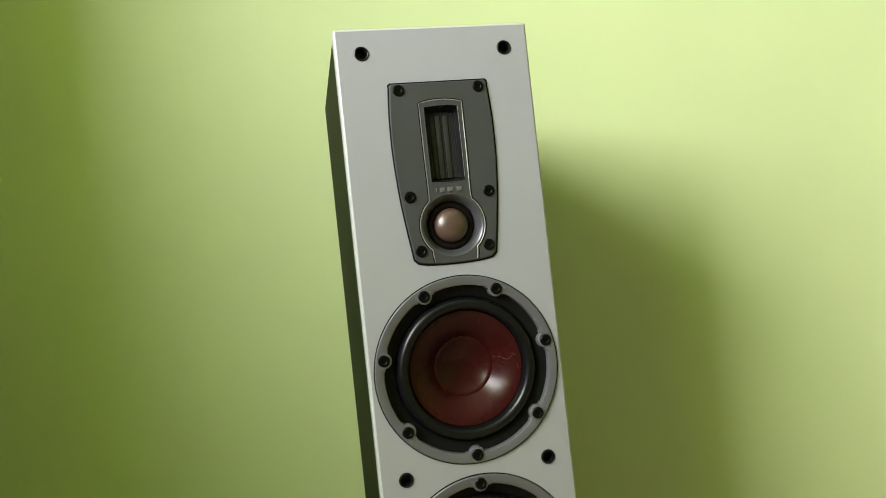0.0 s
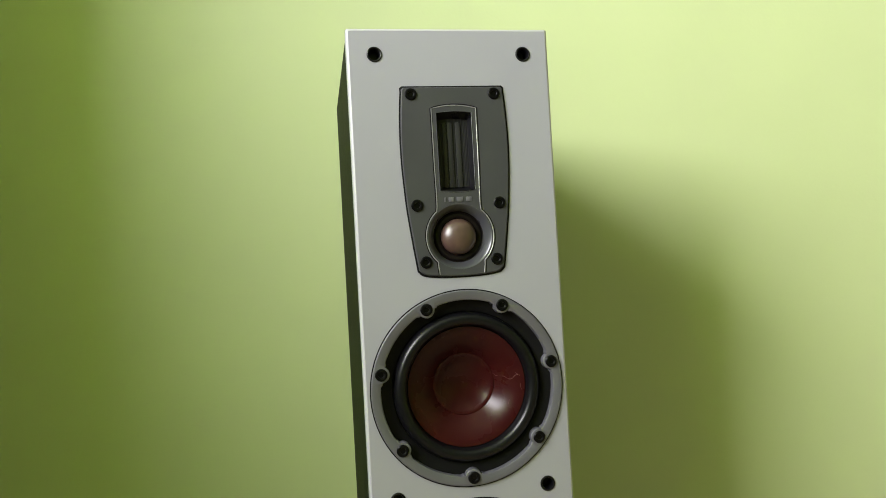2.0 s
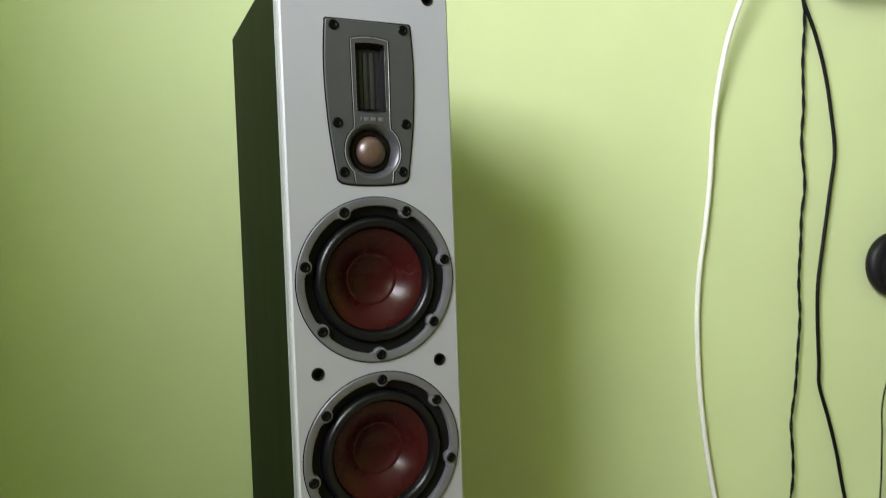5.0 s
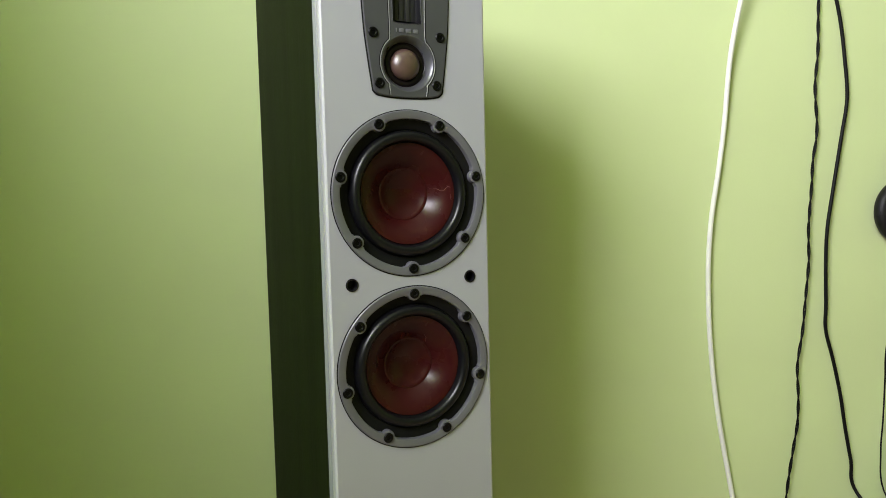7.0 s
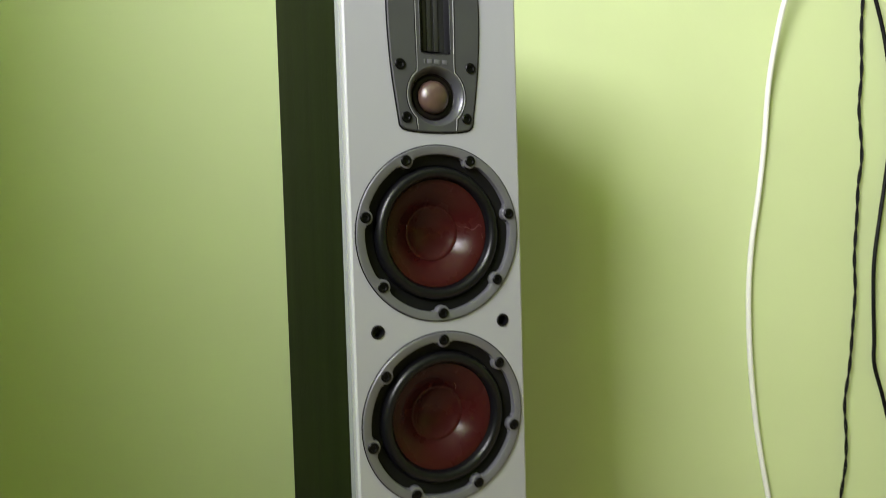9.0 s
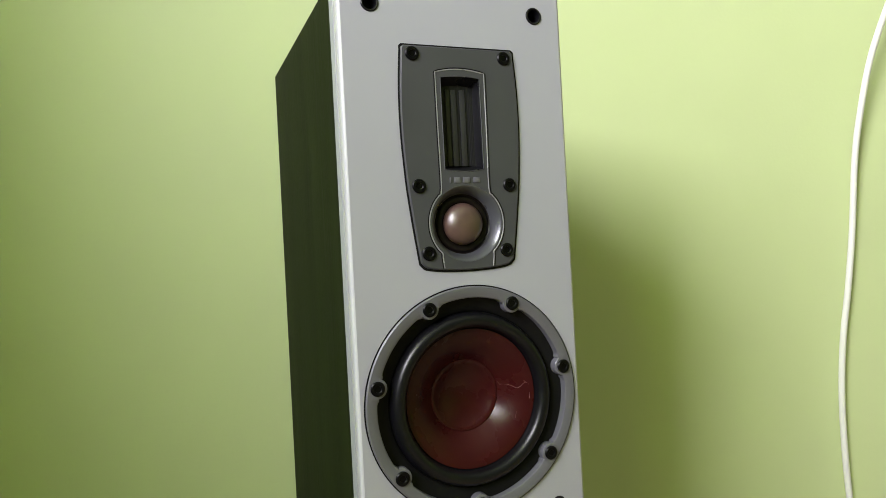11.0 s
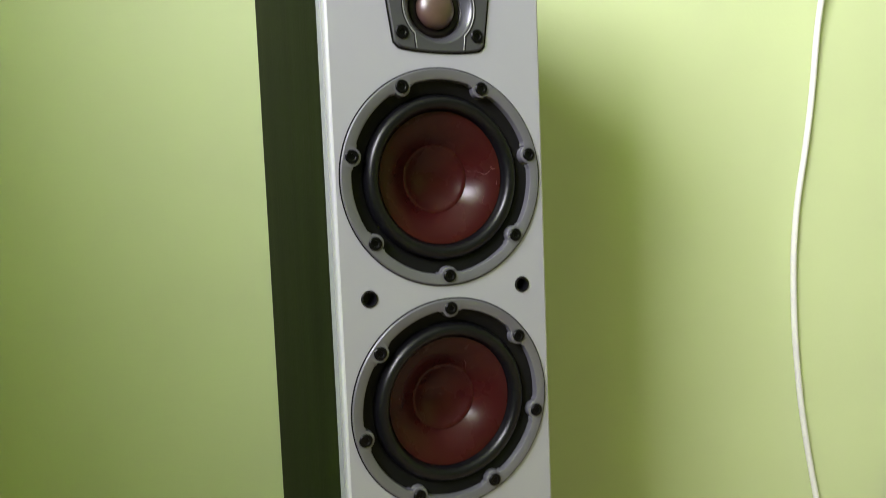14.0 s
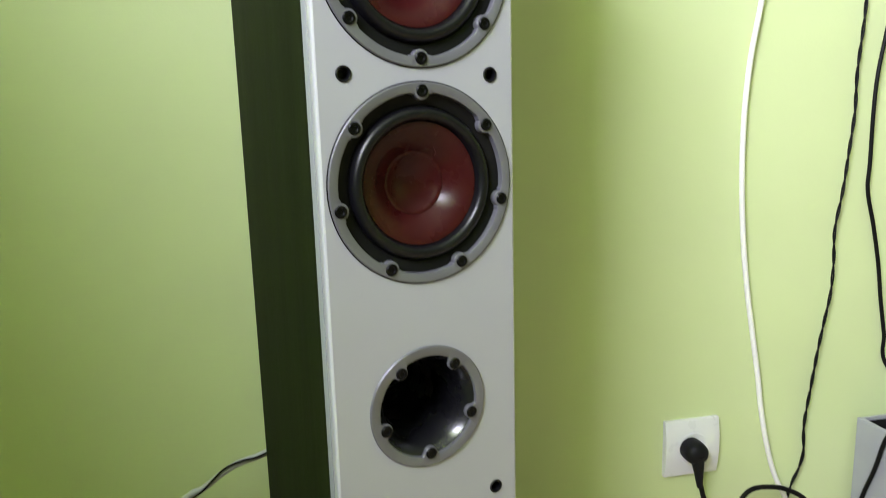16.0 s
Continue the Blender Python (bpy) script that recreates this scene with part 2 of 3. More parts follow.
C = 0.0008
shell = []
for i, y in ((0.015, DEPTH - 0.015), (0.015, 0.0222), (C + 0.001, 0.0222), (C, 0.0232), (C, DEPTH - 0.001), (C + 0.001, DEPTH)):
    shell.append([(x, y, z) for x, z in ((-HALF + i, FOOT + i), (HALF - i, FOOT + i), (HALF - i, TOP - i), (-HALF + i, TOP - i))])
bm = bands(shell)
bm.verts.ensure_lookup_table()
bm.faces.new(bm.verts[0:4])
bm.faces.new(bm.verts[20:24])
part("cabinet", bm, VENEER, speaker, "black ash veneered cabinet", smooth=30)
holes = [circle(0, z, 0.0668) for z, _ in WOOFERS] + [circle(0, PORT_Z, 0.044)]
cups = [(s * 0.0553, z) for z in (0.981, 0.663, 0.3415) for s in (-1, 1)]
plate_hole = [(-0.030, 0.945), (0.030, 0.945), (0.030, 0.84), (0.026, 0.8212), (-0.026, 0.8212), (-0.030, 0.84)]


def rounded(x0, x1, z0, z1, r, steps=5):
    out = []
    for cx, cz, a in ((x1 - r, z1 - r, 0), (x0 + r, z1 - r, 90), (x0 + r, z0 + r, 180), (x1 - r, z0 + r, 270)):
        out += [(cx + r * math.cos(radians(a + 90 * k / steps)), cz + r * math.sin(radians(a + 90 * k / steps))) for k in range(steps + 1)]
    return out


bm = sheet_with_holes(rounded(-HALF + 0.0018, HALF - 0.0018, FOOT + 0.0018, TOP - 0.0018, 0.0015), holes + [circle(x, z, 0.0049, 24) for x, z in cups] + [plate_hole],
                      0.0, 0.0095)
baffle = part("front_board", bm, BAFFLE, speaker, "light grey satin front board", smooth=30)
rim = []
for inset, y in ((0.0018, 0.0), (0.0009, 0.0003), (0.0003, 0.0009), (0.0, 0.0018), (0.0, 0.0092), (0.0006, 0.0098), (0.003, 0.0098)):
    rim.append([(x, y, z) for x, z in rounded(-HALF + inset, HALF - inset, FOOT + inset, TOP - inset, 0.0015)])
part("rounded_edge", bands(rim), LIP, baffle, "smooth rounded edge of the front board", smooth=60)
bm = bands([[(x, y, z) for x, z in rounded(-HALF + i, HALF - i, FOOT + i, TOP - i, 0.0015)]
            for i, y in ((0.0048, 0.0096), (0.0048, 0.0118), (0.0009, 0.0118), (0.0004, 0.0122), (0.0004, 0.0218), (0.0010, 0.0222), (0.006, 0.0222))])
part("trim_band", bm, ALU, speaker, "silver grey band behind the front board", smooth=35)
for x in (-0.055, 0.055):
    for y in (0.04, 0.20):
        part("spike", lathe([(0, 0), (0.002, 0), (0.007, 0.02), (0.009, 0.022), (0.009, 0.031), (0, 0.031)], 20), SCREW, speaker,
                    "black metal spike", pose(x, y, 0) @ pose(0, 0, 0, 90, 0, 0))

# cups for the cloth grille's pegs
cup = part("grille_cup", lathe([(0.0056, 0.0), (0.0055, -0.0005), (0.0050, -0.0008), (0.0043, -0.0005), (0.0039, 0.0008), (0.0037, 0.009), (0, 0.009)], 28),
           RUBBER, speaker, "black rubber cup for a grille peg", pose(cups[0][0], 0, cups[0][1]))
for x, z in cups[1:]:
    tagged(again(cup, speaker, pose(x, 0, z)), "black rubber cup for a grille peg")


def screw_mesh():
    """A black socket-head screw about the y axis: bevelled head with a six-sided recess."""
    r, bm = 0.0044, bmesh.new()
    lathe([(r, 0.001), (r, -0.0008), (r * 0.86, -0.0014), (r * 0.55, -0.0014)], 24, bm)
    six = [[(a * math.cos(radians(15 * k)), y, a * math.sin(radians(15 * k))) for k in range(24)]
           for a, y in ((r * 0.55, -0.0014), (r * 0.46, -0.0011), (r * 0.44, -0.0003))]
    bands(six, bm)
    bm.faces.new([bm.verts.new((r * 0.45 * math.cos(radians(15 * k)), -0.0004, r * 0.45 * math.sin(radians(15 * k)))) for k in range(24)])
    return bm


first_screw = None


def screw(parent, x, z, y, turn):
    global first_screw
    at = pose(x, y, z) @ pose(0, 0, 0, 0, turn, 0)
    if first_screw is None:
        first_screw = part("screw", screw_mesh(), SCREW, parent, "black socket-head screw", at)
        return first_screw
    return tagged(again(first_screw, parent, at), "black socket-head screw")


def lobed(inner, seat, lobe, angles, steps):
    """Radii of a ring's inner edge, which swells round each screw."""
    out = []
    for k in range(steps):
        a = 360 * k / steps
        r = inner
        d = min(abs((a - b + 180) % 360 - 180) for b in angles)
        s = seat * math.sin(radians(d))
        if d < 60 and abs(s) < lobe:
            r = min(r, seat * math.cos(radians(d)) - math.sqrt(lobe * lobe - s * s))
        # a soft fillet where the swelling meets the ring
        e = math.degrees(math.asin(lobe / seat))
        if e < d < e + 3.0:
            r = min(r, inner - 0.0022 * (1 - (d - e) / 3.0) ** 2)
        out.append(r)
    return out


def flange(outer, inner, seat, lobe, angles, deep, steps=336):
    radii = lobed(inner, seat, lobe, angles, steps)

    def loop(f, y):
        return [(f(r) * math.cos(2 * math.pi * k / steps), y, f(r) * math.sin(2 * math.pi * k / steps)) for k, r in enumerate(radii)]

    return bands([loop(lambda r: outer, 0.0002), loop(lambda r: outer, -0.0010), loop(lambda r: outer - 0.0007, -0.0018),
                  loop(lambda r: r + 0.0008, -0.0018), loop(lambda r: r + 0.0002, -0.0014), loop(lambda r: r, -0.0006), loop(lambda r: r, deep)])


def cone_depth(t):
    """How far back the flared cone lies, from its outer edge (0) to the cap (1)."""
    return 0.0045 + 0.0125 * min(max(t, 0.0), 1.0) ** 1.5


def woofer(z, first):
    w = part("woofer", lathe([(0.0665, 0.0035), (0.0560, 0.0040), (0.0535, 0.0062), (0.0535, 0.012)], 96), PIT, speaker,
             "woofer with a dark red cone", pose(0, 0, z), 50)
    angles = [first + 360 * k / 7 for k in range(7)]
    part("flange", flange(0.0705, 0.0634, 0.0644, 0.0062, angles, 0.0042), FLANGE, w, "grey cast metal flange", smooth=35)
    part("seam", lathe([(0.0713, 0.0002), (0.0713, -0.0004), (0.0705, -0.0004), (0.0705, 0.0004)], 128), PIT, w, "thin dark joint round the flange")
    for a in angles:
        screw(w, 0.0644 * math.cos(radians(a)), 0.0644 * math.sin(radians(a)), -0.0016, a * 1.7)
    roll = [(0.0545, 0.0060)]
    for k in range(0, 13):
        a = math.pi * k / 12
        roll.append((0.0492 + 0.0048 * math.cos(a), 0.0042 - 0.0062 * math.sin(a)))
    roll += [(0.0440, 0.0055), (0.0425, 0.0062)]
    part("surround", lathe(roll, 96), RUBBER, w, "black rubber roll surround", smooth=80)
    cone = [(0.0436 - 0.0206 * k / 16, cone_depth(k / 16)) for k in range(17)]
    part("cone", lathe(cone, 96), CONE, w, "dark red pulp cone", smooth=80)
    rim = cone_depth(1)
    cap = [(0.0232, rim + 0.0002), (0.0230, rim - 0.0003), (0.0225, rim - 0.0004)]
    for k in range(1, 11):
        t = k / 10
        cap.append((0.0225 * (1 - t), rim - 0.0004 + 0.0080 * (1 - (1 - t) ** 2)))
    part("dust_cap", lathe(cap, 96), CONE, w, "dark red concave dust cap", smooth=80)
    return w


def scratch(parent, r0, a0, r1, a1, bend, width):
    """A fine pale scuff on the cone, between two places given by radius and angle."""
    line = []
    for k in range(13):
        t = k / 12
        r, a = r0 + (r1 - r0) * t, a0 + (a1 - a0) * t + bend * math.sin(math.pi * t) + 1.2 * math.sin(9 * t)
        d = (0.0436 - r) / 0.0206
        line.append(Vector((r * math.cos(radians(a)), cone_depth(d) - 0.0001, r * math.sin(radians(a)))))
    part("scratch", tube(line, lambda t: width * (0.35 + 0.65 * math.sin(math.pi * t)), 6), SCUFF, parent, "fine pale scratch on the cone")


SCUFF = material("pale_scuff", (0.22, 0.10, 0.09), 0.5, spread=0.2)
made = [woofer(z, first) for z, first in WOOFERS]
scratch(made[0], 0.0275, 9, 0.0395, 8, -4, 0.00012)
scratch(made[0], 0.0375, 9, 0.0405, 5, 2, 0.00009)
scratch(made[0], 0.0236, 14, 0.0262, 8, 0, 0.00010)
scratch(made[0], 0.0405, -2, 0.0412, -9, 0, 0.00012)
scratch(made[0], 0.0345, -22, 0.0352, -30, 0, 0.00007)
scratch(made[1], 0.0245, 46, 0.0292, 60, 0, 0.00014)

# reflex port
port = part("bass_port", lathe([(0.0405, 0.0004), (0.0392, 0.0012), (0.0372, 0.0035), (0.0345, 0.0075), (0.0315, 0.0135), (0.0290, 0.021), (0.0276, 0.030),
                                (0.0272, 0.045), (0.0272, 0.12), (0, 0.12)], 96), GLOSS, speaker, "flared black bass port", pose(-0.0018, 0, PORT_Z), 60)
port_angles = [-90 + 72 * k for k in range(5)]
part("flange", flange(0.0470, 0.0392, 0.0370, 0.0052, port_angles, 0.0015), FLANGE, port, "grey flange of the port", smooth=35)
for a in port_angles:
    screw(port, 0.0370 * math.cos(radians(a)), 0.0370 * math.sin(radians(a)), -0.0016, a)

# tweeter plate
half_widths = [(0.9566, 0.0372), (0.940, 0.0386), (0.922, 0.0394), (0.902, 0.0393), (0.885, 0.0384), (0.868, 0.0371), (0.846, 0.0344), (0.8245, 0.0314)]
side = spline([(w, 0, z) for z, w in half_widths], 4)
outline = [(p.x, p.z) for p in side]
outline[0] = (outline[0][0] - 0.0012, outline[0][1])
outline.insert(1, (outline[1][0] + 0.0001, 0.9552))
outline += [(0.0296, 0.8226)] + [(0.0290 * math.cos(math.pi * k / 16), 0.8222 - 0.0034 * math.sin(math.pi * k / 16)) for k in range(1, 9)]
full = outline + [(-x, z) for x, z in outline[::-1]]
clean = []
for p in full:
    if not clean or (Vector(p) - Vector(clean[-1])).length > 2e-4:
        clean.append(p)
full = clean


def inset(loop, d):
    cx, cz, out = 0.0, 0.888, []
    for x, z in loop:
        out.append((x - d * (1 if x > cx else -1) if abs(x) > d else x, z - d * max(-1, min(1, (z - cz) / 0.045))))
    return out


ribbon_hole = [(-0.0130, 0.9375), (-0.0065, 0.9384), (0.0, 0.9387), (0.0065, 0.9384), (0.0130, 0.9375), (0.0130, 0.8812), (0.0065, 0.8802), (0, 0.8799), (-0.0065, 0.8802),
               (-0.0130, 0.8812)]
bm = sheet_with_holes(inset(full, 0.0007), [ribbon_hole, circle(0, DOME_Z, 0.0238, 72)], -0.0018, 0.0060)
plate = part("tweeter_plate", bm, PLATE, speaker, "tapered grey metal tweeter plate", smooth=30)
part("plate_edge", bands([[(x, 0.0004, z) for x, z in full], [(x, -0.0010, z) for x, z in full], [(x, -0.0018, z) for x, z in inset(full, 0.0007)]]), PLATE, plate,
     "bevelled edge of the plate", smooth=50)
part("seam", bands([[(x, -0.0003, z) for x, z in inset(full, -0.0011)], [(x, -0.0004, z) for x, z in full]]), PIT, plate, "thin dark joint round the plate", smooth=0)
for x, z in ((0.0308, 0.9515), (0.0305, 0.871), (0.0262, 0.830)):
    screw(plate, x, z, -0.0016, x * 4000)
    screw(plate, -x, z, -0.0016, x * 7000)
# raised keyhole line round ribbon and dome
key = [(-0.0165, 0.9410), (-0.008, 0.9426), (0, 0.9431), (0.008, 0.9426), (0.0165, 0.9410), (0.0163, 0.90), (0.0160, DOME_Z + 0.0220)]
key += [(0.0249 * math.cos(radians(a)), DOME_Z + 0.0249 * math.sin(radians(a))) for a in range(44, -50, -6)]
key += [(0.0172, DOME_Z - 0.0208), (0.0164, 0.8205)]
line = spline([(x, -0.0018, z) for x, z in key[4:]], 3)
left = [Vector((-p.x, p.y, p.z)) for p in line[::-1]]
arch = spline([(x, -0.0018, z) for x, z in key[:5]], 4)
whole = left + arch[1:-1] + line
part("keyhole_ridge", tube(whole, 0.00042, 6), EDGE, plate, "fine raised keyhole-shaped ridge")
# Black line drawn along the ridge for the relief's shade.
shade_line = []
for i, q in enumerate(whole):
    along = (whole[min(i + 1, len(whole) - 1)] - whole[max(i - 1, 0)]).normalized()
    shade_line.append(q + Vector((-along.z, 0.0002, along.x)) * 0.0008)
part("keyhole_shade_line", tube(shade_line, 0.0004, 6), PIT, plate, "dark line for the shade beside the keyhole ridge")
# ribbon tweeter
ribbon = part("ribbon_tweeter", bands([[(x, -0.0020, z) for x, z in ribbon_hole], [(x * 0.985, -0.0014, 0.909 + (z - 0.909) * 0.99) for x, z in ribbon_hole],
                                       [(x * 0.83, 0.0062, 0.9085 + (z - 0.909) * 0.86) for x, z in ribbon_hole]]), WELL, plate, "upright ribbon tweeter in a black well", smooth=30)
bm = bmesh.new()
zig = []
for k in range(41):
    zig.append((-0.0112 + 0.0224 * k / 40, 0.0052 + (0.0001 if k % 2 else 0.0)))
bm_a = [bm.verts.new((x, y, 0.8840)) for x, y in zig]
bm_b = [bm.verts.new((x, y, 0.9345)) for x, y in zig]
for k in range(40):
    bm.faces.new((bm_a[k], bm_a[k + 1], bm_b[k + 1], bm_b[k]))
part("foil", bm, FOIL, ribbon, "dark pleated foil", smooth=0)
for x, w in ((-0.0066, 0.0026), (-0.0024, 0.0034), (0.0036, 0.0036)):
    part("magnet_bar", box(x - w / 2, x + w / 2, 0.0044, 0.0051, 0.8838, 0.9318, 0.0002), BAR, ribbon, "slim grey bar in front of the foil")
part("well_rim", tube([Vector((x * 1.01, -0.0019, 0.909 + (z - 0.909) * 1.005)) for x, z in ribbon_hole], 0.0003, 6, True), GUIDE, ribbon, "fine grey rim of the well")
# badge, drawn as four small plain bars
for k, x in enumerate((-0.0098, -0.0052, 0.0010, 0.0078)):
    w = (0.0012, 0.0042, 0.0048, 0.0044)[k]
    bm = box(x - w / 2, x + w / 2, -0.0023, -0.0016, 0.8727, 0.8762, 0.0004, 2)
    part("badge_bar", bm, FLANGE, plate, "small raised bar of the badge")
# dome tweeter
dome = part("dome_tweeter", lathe([(0.0240, -0.0014), (0.0238, -0.0019), (0.0234, -0.0018), (0.0226, -0.0011), (0.0214, 0.0004), (0.0201, 0.0022), (0.0192, 0.0040), (0.0186, 0.0060)], 72),
            GUIDE, plate, "soft dome tweeter in a grey flared ring", pose(0, 0, DOME_Z), 60)
part("surround", lathe([(0.0190, 0.0052), (0.0180, 0.0060), (0.0170, 0.0050), (0.0158, 0.0048), (0.0142, 0.0056), (0.0128, 0.0062)], 64), BROWN, dome, "dark brown suspension", smooth=80)
part("dome", lathe([(0.0132 * math.cos(radians(a)), 0.0056 - 0.0088 * math.sin(radians(a))) for a in range(0, 90, 6)] + [(0, 0.0056 - 0.0088)], 64), DOME, dome,
     "brown coated silk dome", smooth=80)


# ---- things on and by the wall; u along the wall, z up, off out of it ----
def on_wall(points):
    return [ROOM @ Vector((u, -off, z)) for u, z, off in points]


def cable(name, points, radius, mat, label, category="cable", per=8):
    return tagged(part(name, tube(spline(on_wall(points), per), radius, 12), mat, None, smooth=70), label, category)


cable("white_cable", [(0.83, 1.28, 0.012), (0.745, 1.235, 0.018), (0.683, 1.172, 0.034), (0.648, 1.108, 0.036), (0.623, 1.035, 0.026), (0.611, 0.970, 0.018), (0.605, 0.914, 0.012),
                      (0.600, 0.833, 0.008), (0.591, 0.766, 0.008), (0.581, 0.705, 0.008), (0.576, 0.650, 0.008), (0.575, 0.600, 0.008), (0.577, 0.535, 0.008),
                      (0.583, 0.465, 0.008), (0.590, 0.413, 0.008), (0.598, 0.366, 0.008), (0.616, 0.272, 0.008), (0.624, 0.223, 0.008), (0.637, 0.165, 0.008),
                      (0.653, 0.116, 0.008), (0.673, 0.076, 0.010), (0.700, 0.030, 0.014), (0.725, 0.005, 0.02)], 0.0036, PVC, "white round cable hanging down the green wall")
cable("black_cable", [(0.80, 1.26, 0.010), (0.760, 1.20, 0.010), (0.742, 1.140, 0.012), (0.750, 1.093, 0.012), (0.770, 1.044, 0.010), (0.787, 0.987, 0.008), (0.796, 0.928, 0.008),
                      (0.801, 0.870, 0.008), (0.792, 0.811, 0.008), (0.779, 0.737, 0.009), (0.769, 0.677, 0.010), (0.767, 0.625, 0.010), (0.769, 0.560, 0.009),
                      (0.770, 0.522, 0.008), (0.784, 0.472, 0.008), (0.797, 0.418, 0.008), (0.806, 0.367, 0.008), (0.817, 0.314, 0.008), (0.827, 0.262, 0.010),
                      (0.850, 0.200, 0.09), (0.870, 0.130, 0.12), (0.88, 0.05, 0.12)], 0.0026, CORD, "black cable hanging with two kinks down the wall")
pair = spline(on_wall([(0.80, 1.24, 0.008), (0.772, 1.18, 0.008), (0.756, 1.130, 0.009), (0.752, 1.093, 0.010), (0.755, 1.061, 0.008), (0.751, 1.003, 0.008), (0.751, 0.937, 0.008), (0.747, 0.887, 0.008),
                       (0.751, 0.823, 0.008), (0.745, 0.779, 0.008), (0.743, 0.738, 0.008), (0.738, 0.679, 0.009), (0.739, 0.629, 0.009), (0.734, 0.578, 0.010),
                       (0.729, 0.523, 0.010), (0.721, 0.471, 0.010), (0.723, 0.424, 0.010), (0.722, 0.382, 0.010), (0.717, 0.352, 0.010), (0.708, 0.298, 0.010),
                       (0.702, 0.245, 0.009), (0.696, 0.188, 0.008), (0.698, 0.146, 0.008), (0.692, 0.120, 0.008), (0.679, 0.095, 0.010), (0.672, 0.060, 0.014), (0.690, 0.006, 0.03)]), 14)
twisted = thing("twisted_cable", pose(0, 0, 0), "thin twisted pair of black wires hanging down the wall", "cable")
run = [0.0]
for a, b in zip(pair, pair[1:]):
    run.append(run[-1] + (b - a).length)
across, out = ROOM.to_3x3() @ Vector((1, 0, 0)), ROOM.to_3x3() @ Vector((0, -1, 0))
for phase in (0, math.pi):
    strand = [p + 0.0012 * (math.cos(s / 0.060 * 2 * math.pi + phase) * across + math.sin(s / 0.060 * 2 * math.pi + phase) * out) for p, s in zip(pair, run)]
    part("wire", tube(strand, 0.0012, 8), CORD, twisted, smooth=70)
cable("thin_cable", [(0.900, 0.66, 0.04), (0.895, 0.620, 0.03), (0.886, 0.562, 0.020), (0.868, 0.494, 0.018), (0.866, 0.442, 0.018), (0.864, 0.381, 0.018), (0.859, 0.327, 0.02),
                     (0.857, 0.27, 0.03), (0.865, 0.21, 0.08), (0.88, 0.12, 0.10)], 0.0012, CORD, "thin black headphone lead hanging from the wall")

# socket with its plug
socket = thing("wall_socket", ROOM @ pose(0.520, 0, 0.1745), "white square wall socket on the green wall", "socket")
bm = bmesh.new()
levels = [-0.0405 + 0.081 * k / 12 for k in range(13)]
for x0, x1 in ((-0.0405, -0.0392), (-0.0392, 0.0392), (0.0392, 0.0405)):
    low = 0.0006 if x0 < -0.04 else 0.0
    high = 0.0006 if x1 > 0.04 else 0.0
    rows = [[bm.verts.new((x, -(0.0062 + 0.0048 * (1 - (z / 0.0405) ** 2)) + drop, z)) for x, drop in ((x0, low), (x1, high))] for z in levels]
    for a, b in zip(rows, rows[1:]):
        bm.faces.new((a[0], a[1], b[1], b[0]))
bmesh.ops.remove_doubles(bm, verts=bm.verts, dist=0.00005)
back = bmesh.ops.extrude_edge_only(bm, edges=[e for e in bm.edges if e.is_boundary])["geom"]
for v in back:
    if isinstance(v, bmesh.types.BMVert):
        v.co.y = 0.0005
part("cover", bm, SOCKET, socket, "white plastic cover plate, bowed outwards", smooth=30)
part("well", lathe([(0.0225, -0.0095), (0.0222, -0.0114), (0.0212, -0.0114), (0.0204, -0.0112), (0, -0.0112)], 40), SOCKET, socket, "round white plug well")
plug = thing("power_plug", ROOM @ pose(0.515, -0.0113, 0.176), "black moulded plug pushed into the wall socket", "plug")
part("body", lathe([(0, 0.0), (0.0158, 0.0), (0.0163, -0.004), (0.0163, -0.014), (0.0152, -0.021), (0.0120, -0.025), (0.0050, -0.0272), (0, -0.0275)], 40), SATIN, plug, "round black plug body", smooth=60)
neck = spline([(0.000, -0.018, -0.004), (0.001, -0.020, -0.018), (0.002, -0.021, -0.032), (0.004, -0.021, -0.048)], 6)
part("strain_relief", tube(neck, lambda t: 0.0108 - 0.0068 * t ** 0.7, 16), SATIN, plug, "tapered black cable neck", smooth=70)
cable("power_lead", [(0.522, 0.128, 0.030), (0.528, 0.108, 0.030), (0.540, 0.080, 0.040), (0.558, 0.072, 0.05), (0.568, 0.084, 0.045), (0.582, 0.102, 0.035), (0.602, 0.112, 0.030), (0.628, 0.112, 0.030),
                      (0.656, 0.105, 0.032), (0.684, 0.087, 0.040), (0.715, 0.040, 0.06), (0.735, 0.005, 0.08)], 0.0034, CORD, "black power lead looping from the plug to the floor")
cable("black_lead", [(0.95, 0.10, 0.14), (0.90, 0.18, 0.12), (0.84, 0.215, 0.095), (0.790, 0.205, 0.078), (0.778, 0.185, 0.068), (0.778, 0.131, 0.053), (0.777, 0.077, 0.036), (0.765, 0.006, 0.03)], 0.0030, CORD, "black lead leaning over the grey box")

# open grey box against the wall
bx = thing("storage_box", ROOM @ pose(0.783, -0.010, 0), "open grey box standing against the wall", "box")
bm = bmesh.new()
W_, D_, H_, T_ = 0.26, 0.20, 0.190, 0.006


def rect(x0, x1, y0, y1, z):
    return [(x, y, z) for x, y in ((x0, y0), (x1, y0), (x1, y1), (x0, y1))]


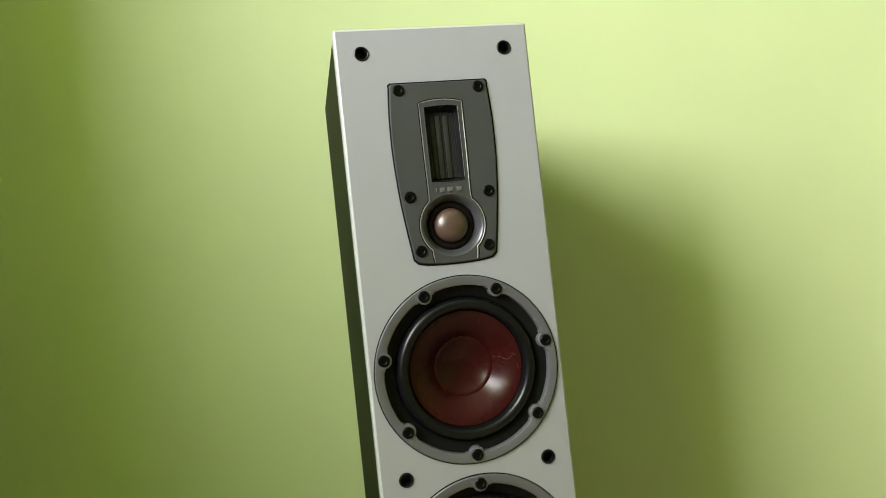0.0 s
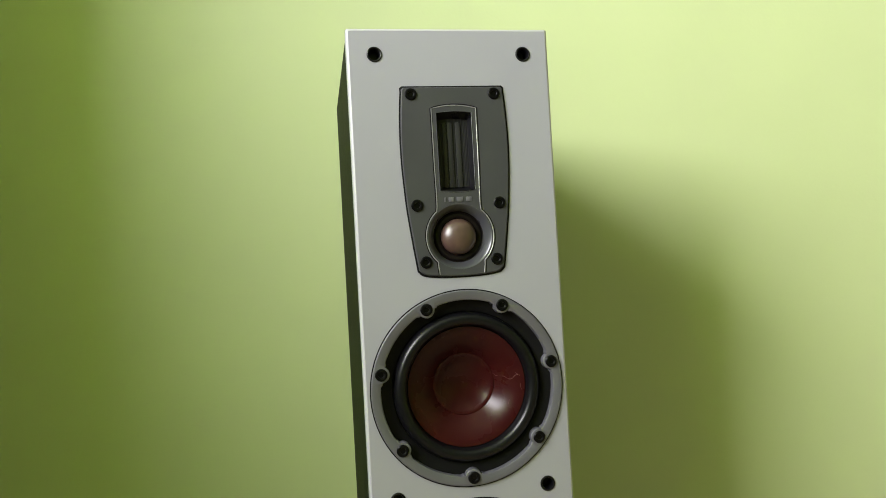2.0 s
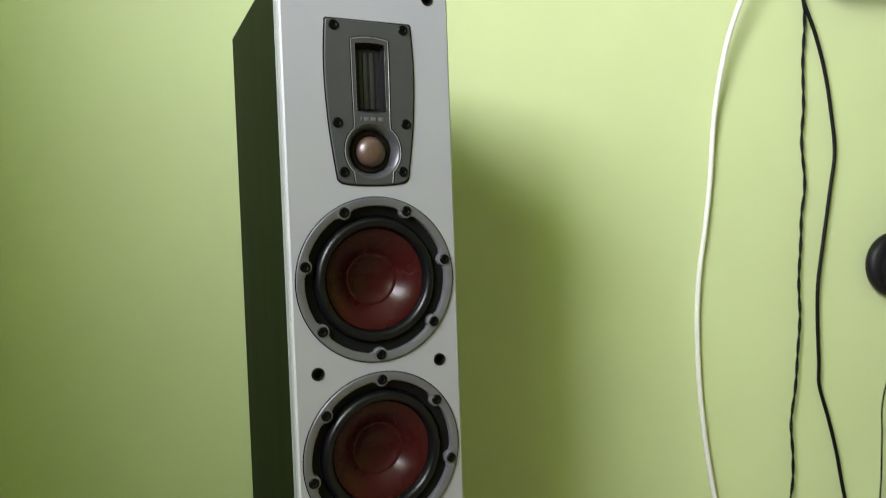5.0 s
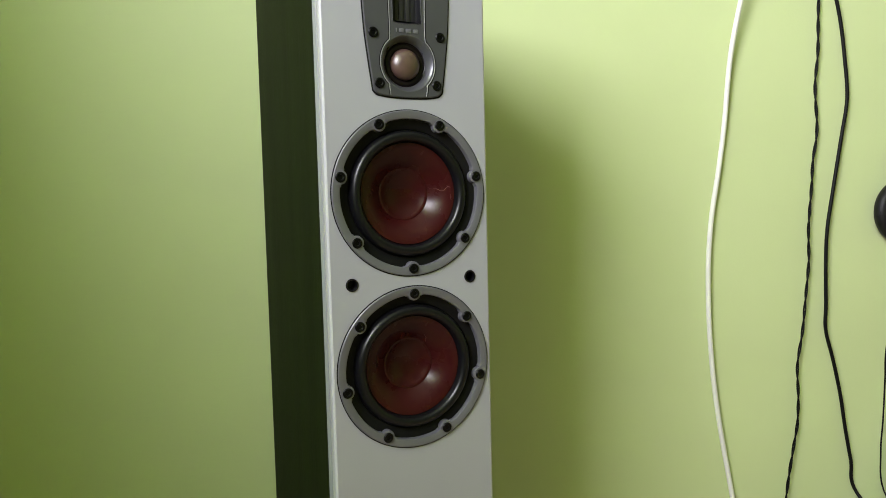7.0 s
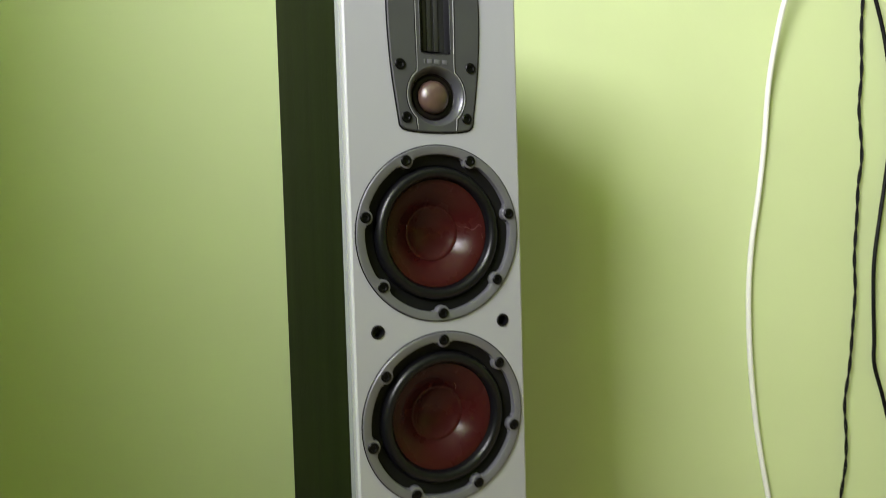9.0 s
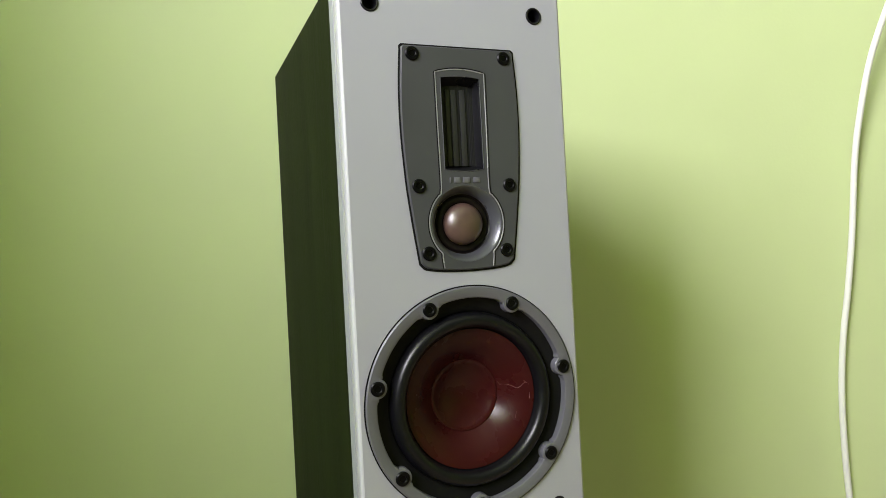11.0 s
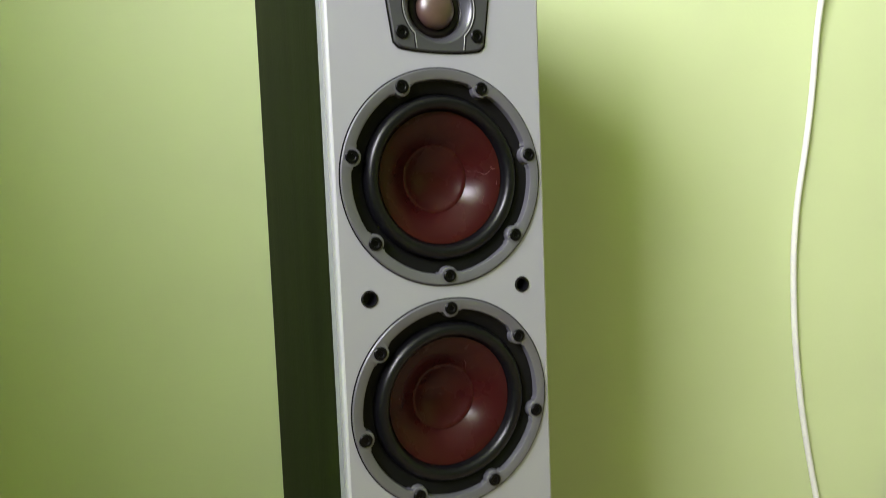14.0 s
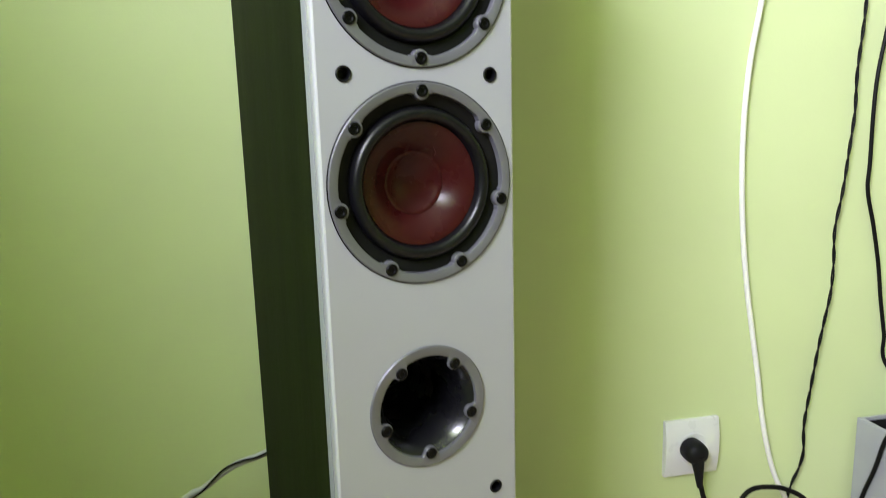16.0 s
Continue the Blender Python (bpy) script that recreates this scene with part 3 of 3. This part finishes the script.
bands([rect(0, W_, -D_, 0, 0.0), rect(0, W_, -D_, 0, H_ - 0.001), rect(0.001, W_ - 0.001, -D_ + 0.001, -0.001, H_), rect(T_, W_ - T_, -D_ + T_, -T_, H_),
       rect(T_, W_ - T_, -D_ + T_, -T_, 0.006)], bm)
bm.verts.ensure_lookup_table()
bm.faces.new(bm.verts[16:20])
part("shell", bm, GREYBOX, bx, "grey painted shell", smooth=20)
# Black sheets put in for the shade inside the open box.
inner = bands([rect(T_ + 0.001, W_ - T_ - 0.001, -D_ + T_ + 0.001, -T_ - 0.001, z) for z in (H_ - 0.004, 0.02)])
inner.verts.ensure_lookup_table()
inner.faces.new(inner.verts[4:8])
part("inner_shade", inner, PIT, bx, "black sheets for the shade inside the box", smooth=0)

# pale folder that stands in the box and leans to one side
folder = thing("folder", ROOM @ pose(0.792, -0.034, 0.008) @ pose(0, 0, 0, 0, 16.5, 0), "pale grey folder leaning in the open grey box", "folder")
part("cover", box(0, 0.16, -0.010, -0.0075, 0.048, 0.40, 0.0008, 1), SOCKET, folder, "pale grey cover")
part("cover", box(0, 0.16, 0.0075, 0.010, 0.048, 0.40, 0.0008, 1), SOCKET, folder, "pale grey cover")
part("pages", box(0.004, 0.156, -0.0072, 0.0072, 0.051, 0.395), FRAME, folder, "stack of white pages", smooth=0)

# flat screen on the wall above the cables
tv = thing("television", ROOM @ pose(0.768, 0, 1.111), "dark flat television hung on the wall above the cables", "television")
part("housing", box(0, 0.92, -0.058, -0.024, 0.0, 0.54, 0.004, 3), SATIN, tv, "black plastic housing")
part("screen", box(0.012, 0.908, -0.0605, -0.0585, 0.018, 0.528, 0.0006, 1), GLOSS, tv, "switched-off black screen", smooth=30)
part("wall_mount", box(0.36, 0.56, -0.0235, 0.0, 0.17, 0.37, 0.002), SATIN, tv, "black wall mount")

# headphones on a hook
phones = thing("headphones", ROOM @ pose(0.888, -0.035, 0.695), "black headphones hanging on the wall beside the cables", "headphones")
cupshape = [(0, -0.018), (0.020, -0.018), (0.036, -0.014), (0.0445, -0.004), (0.0455, 0.004), (0.043, 0.010), (0, 0.010)]
lower = part("ear_cup", lathe(cupshape, 48), SATIN, phones, "round black ear cup", pose(0.014, 0, -0.002), 50)
part("ear_pad", lathe([(0.030, 0.008), (0.044, 0.009), (0.050, 0.016), (0.049, 0.024), (0.042, 0.029), (0.032, 0.027), (0.028, 0.018)], 48), LEATHER, lower, "soft black ear pad",
     pose(-0.006, 0, 0.006), 70)
upper = part("ear_cup", lathe(cupshape, 48), SATIN, phones, "round black ear cup", pose(0.053, 0.004, 0.088), 50)
part("ear_pad", lathe([(0.030, 0.008), (0.044, 0.009), (0.050, 0.016), (0.049, 0.024), (0.042, 0.029), (0.032, 0.027), (0.028, 0.018)], 48), LEATHER, upper,
                 "soft black ear pad", pose(0, 0, 0), 70)
part("headband", tube(spline([(0.045, -0.004, 0.0), (0.095, -0.004, -0.03), (0.165, -0.004, -0.01), (0.190, -0.004, 0.05), (0.160, -0.004, 0.11), (0.085, -0.004, 0.10)], 8), 0.006, 12), SATIN, phones,
     "curved black headband", smooth=70)
part("hook", box(0.18, 0.196, -0.006, 0.035, 0.03, 0.042, 0.002), SATIN, phones, "small black wall hook")

# grey lead behind the loudspeaker
cable("speaker_cable", [(0.03, 0.33, 0.095), (-0.01, 0.296, 0.09), (-0.051, 0.273, 0.08), (-0.072, 0.267, 0.079), (-0.091, 0.258, 0.078), (-0.116, 0.240, 0.077), (-0.135, 0.231, 0.076),
                        (-0.18, 0.190, 0.07), (-0.25, 0.09, 0.06), (-0.29, 0.006, 0.05)], 0.0036, GREYPVC, "grey loudspeaker lead drooping behind the cabinet")
cable("speaker_wire", [(0.03, 0.336, 0.100), (-0.01, 0.300, 0.096), (-0.051, 0.275, 0.086), (-0.072, 0.270, 0.084), (-0.091, 0.263, 0.083), (-0.104, 0.252, 0.083), (-0.118, 0.239, 0.084),
                       (-0.140, 0.222, 0.080), (-0.19, 0.17, 0.07), (-0.26, 0.07, 0.06), (-0.29, 0.004, 0.06)], 0.0012, CORD, "thin black wire beside the grey loudspeaker lead")
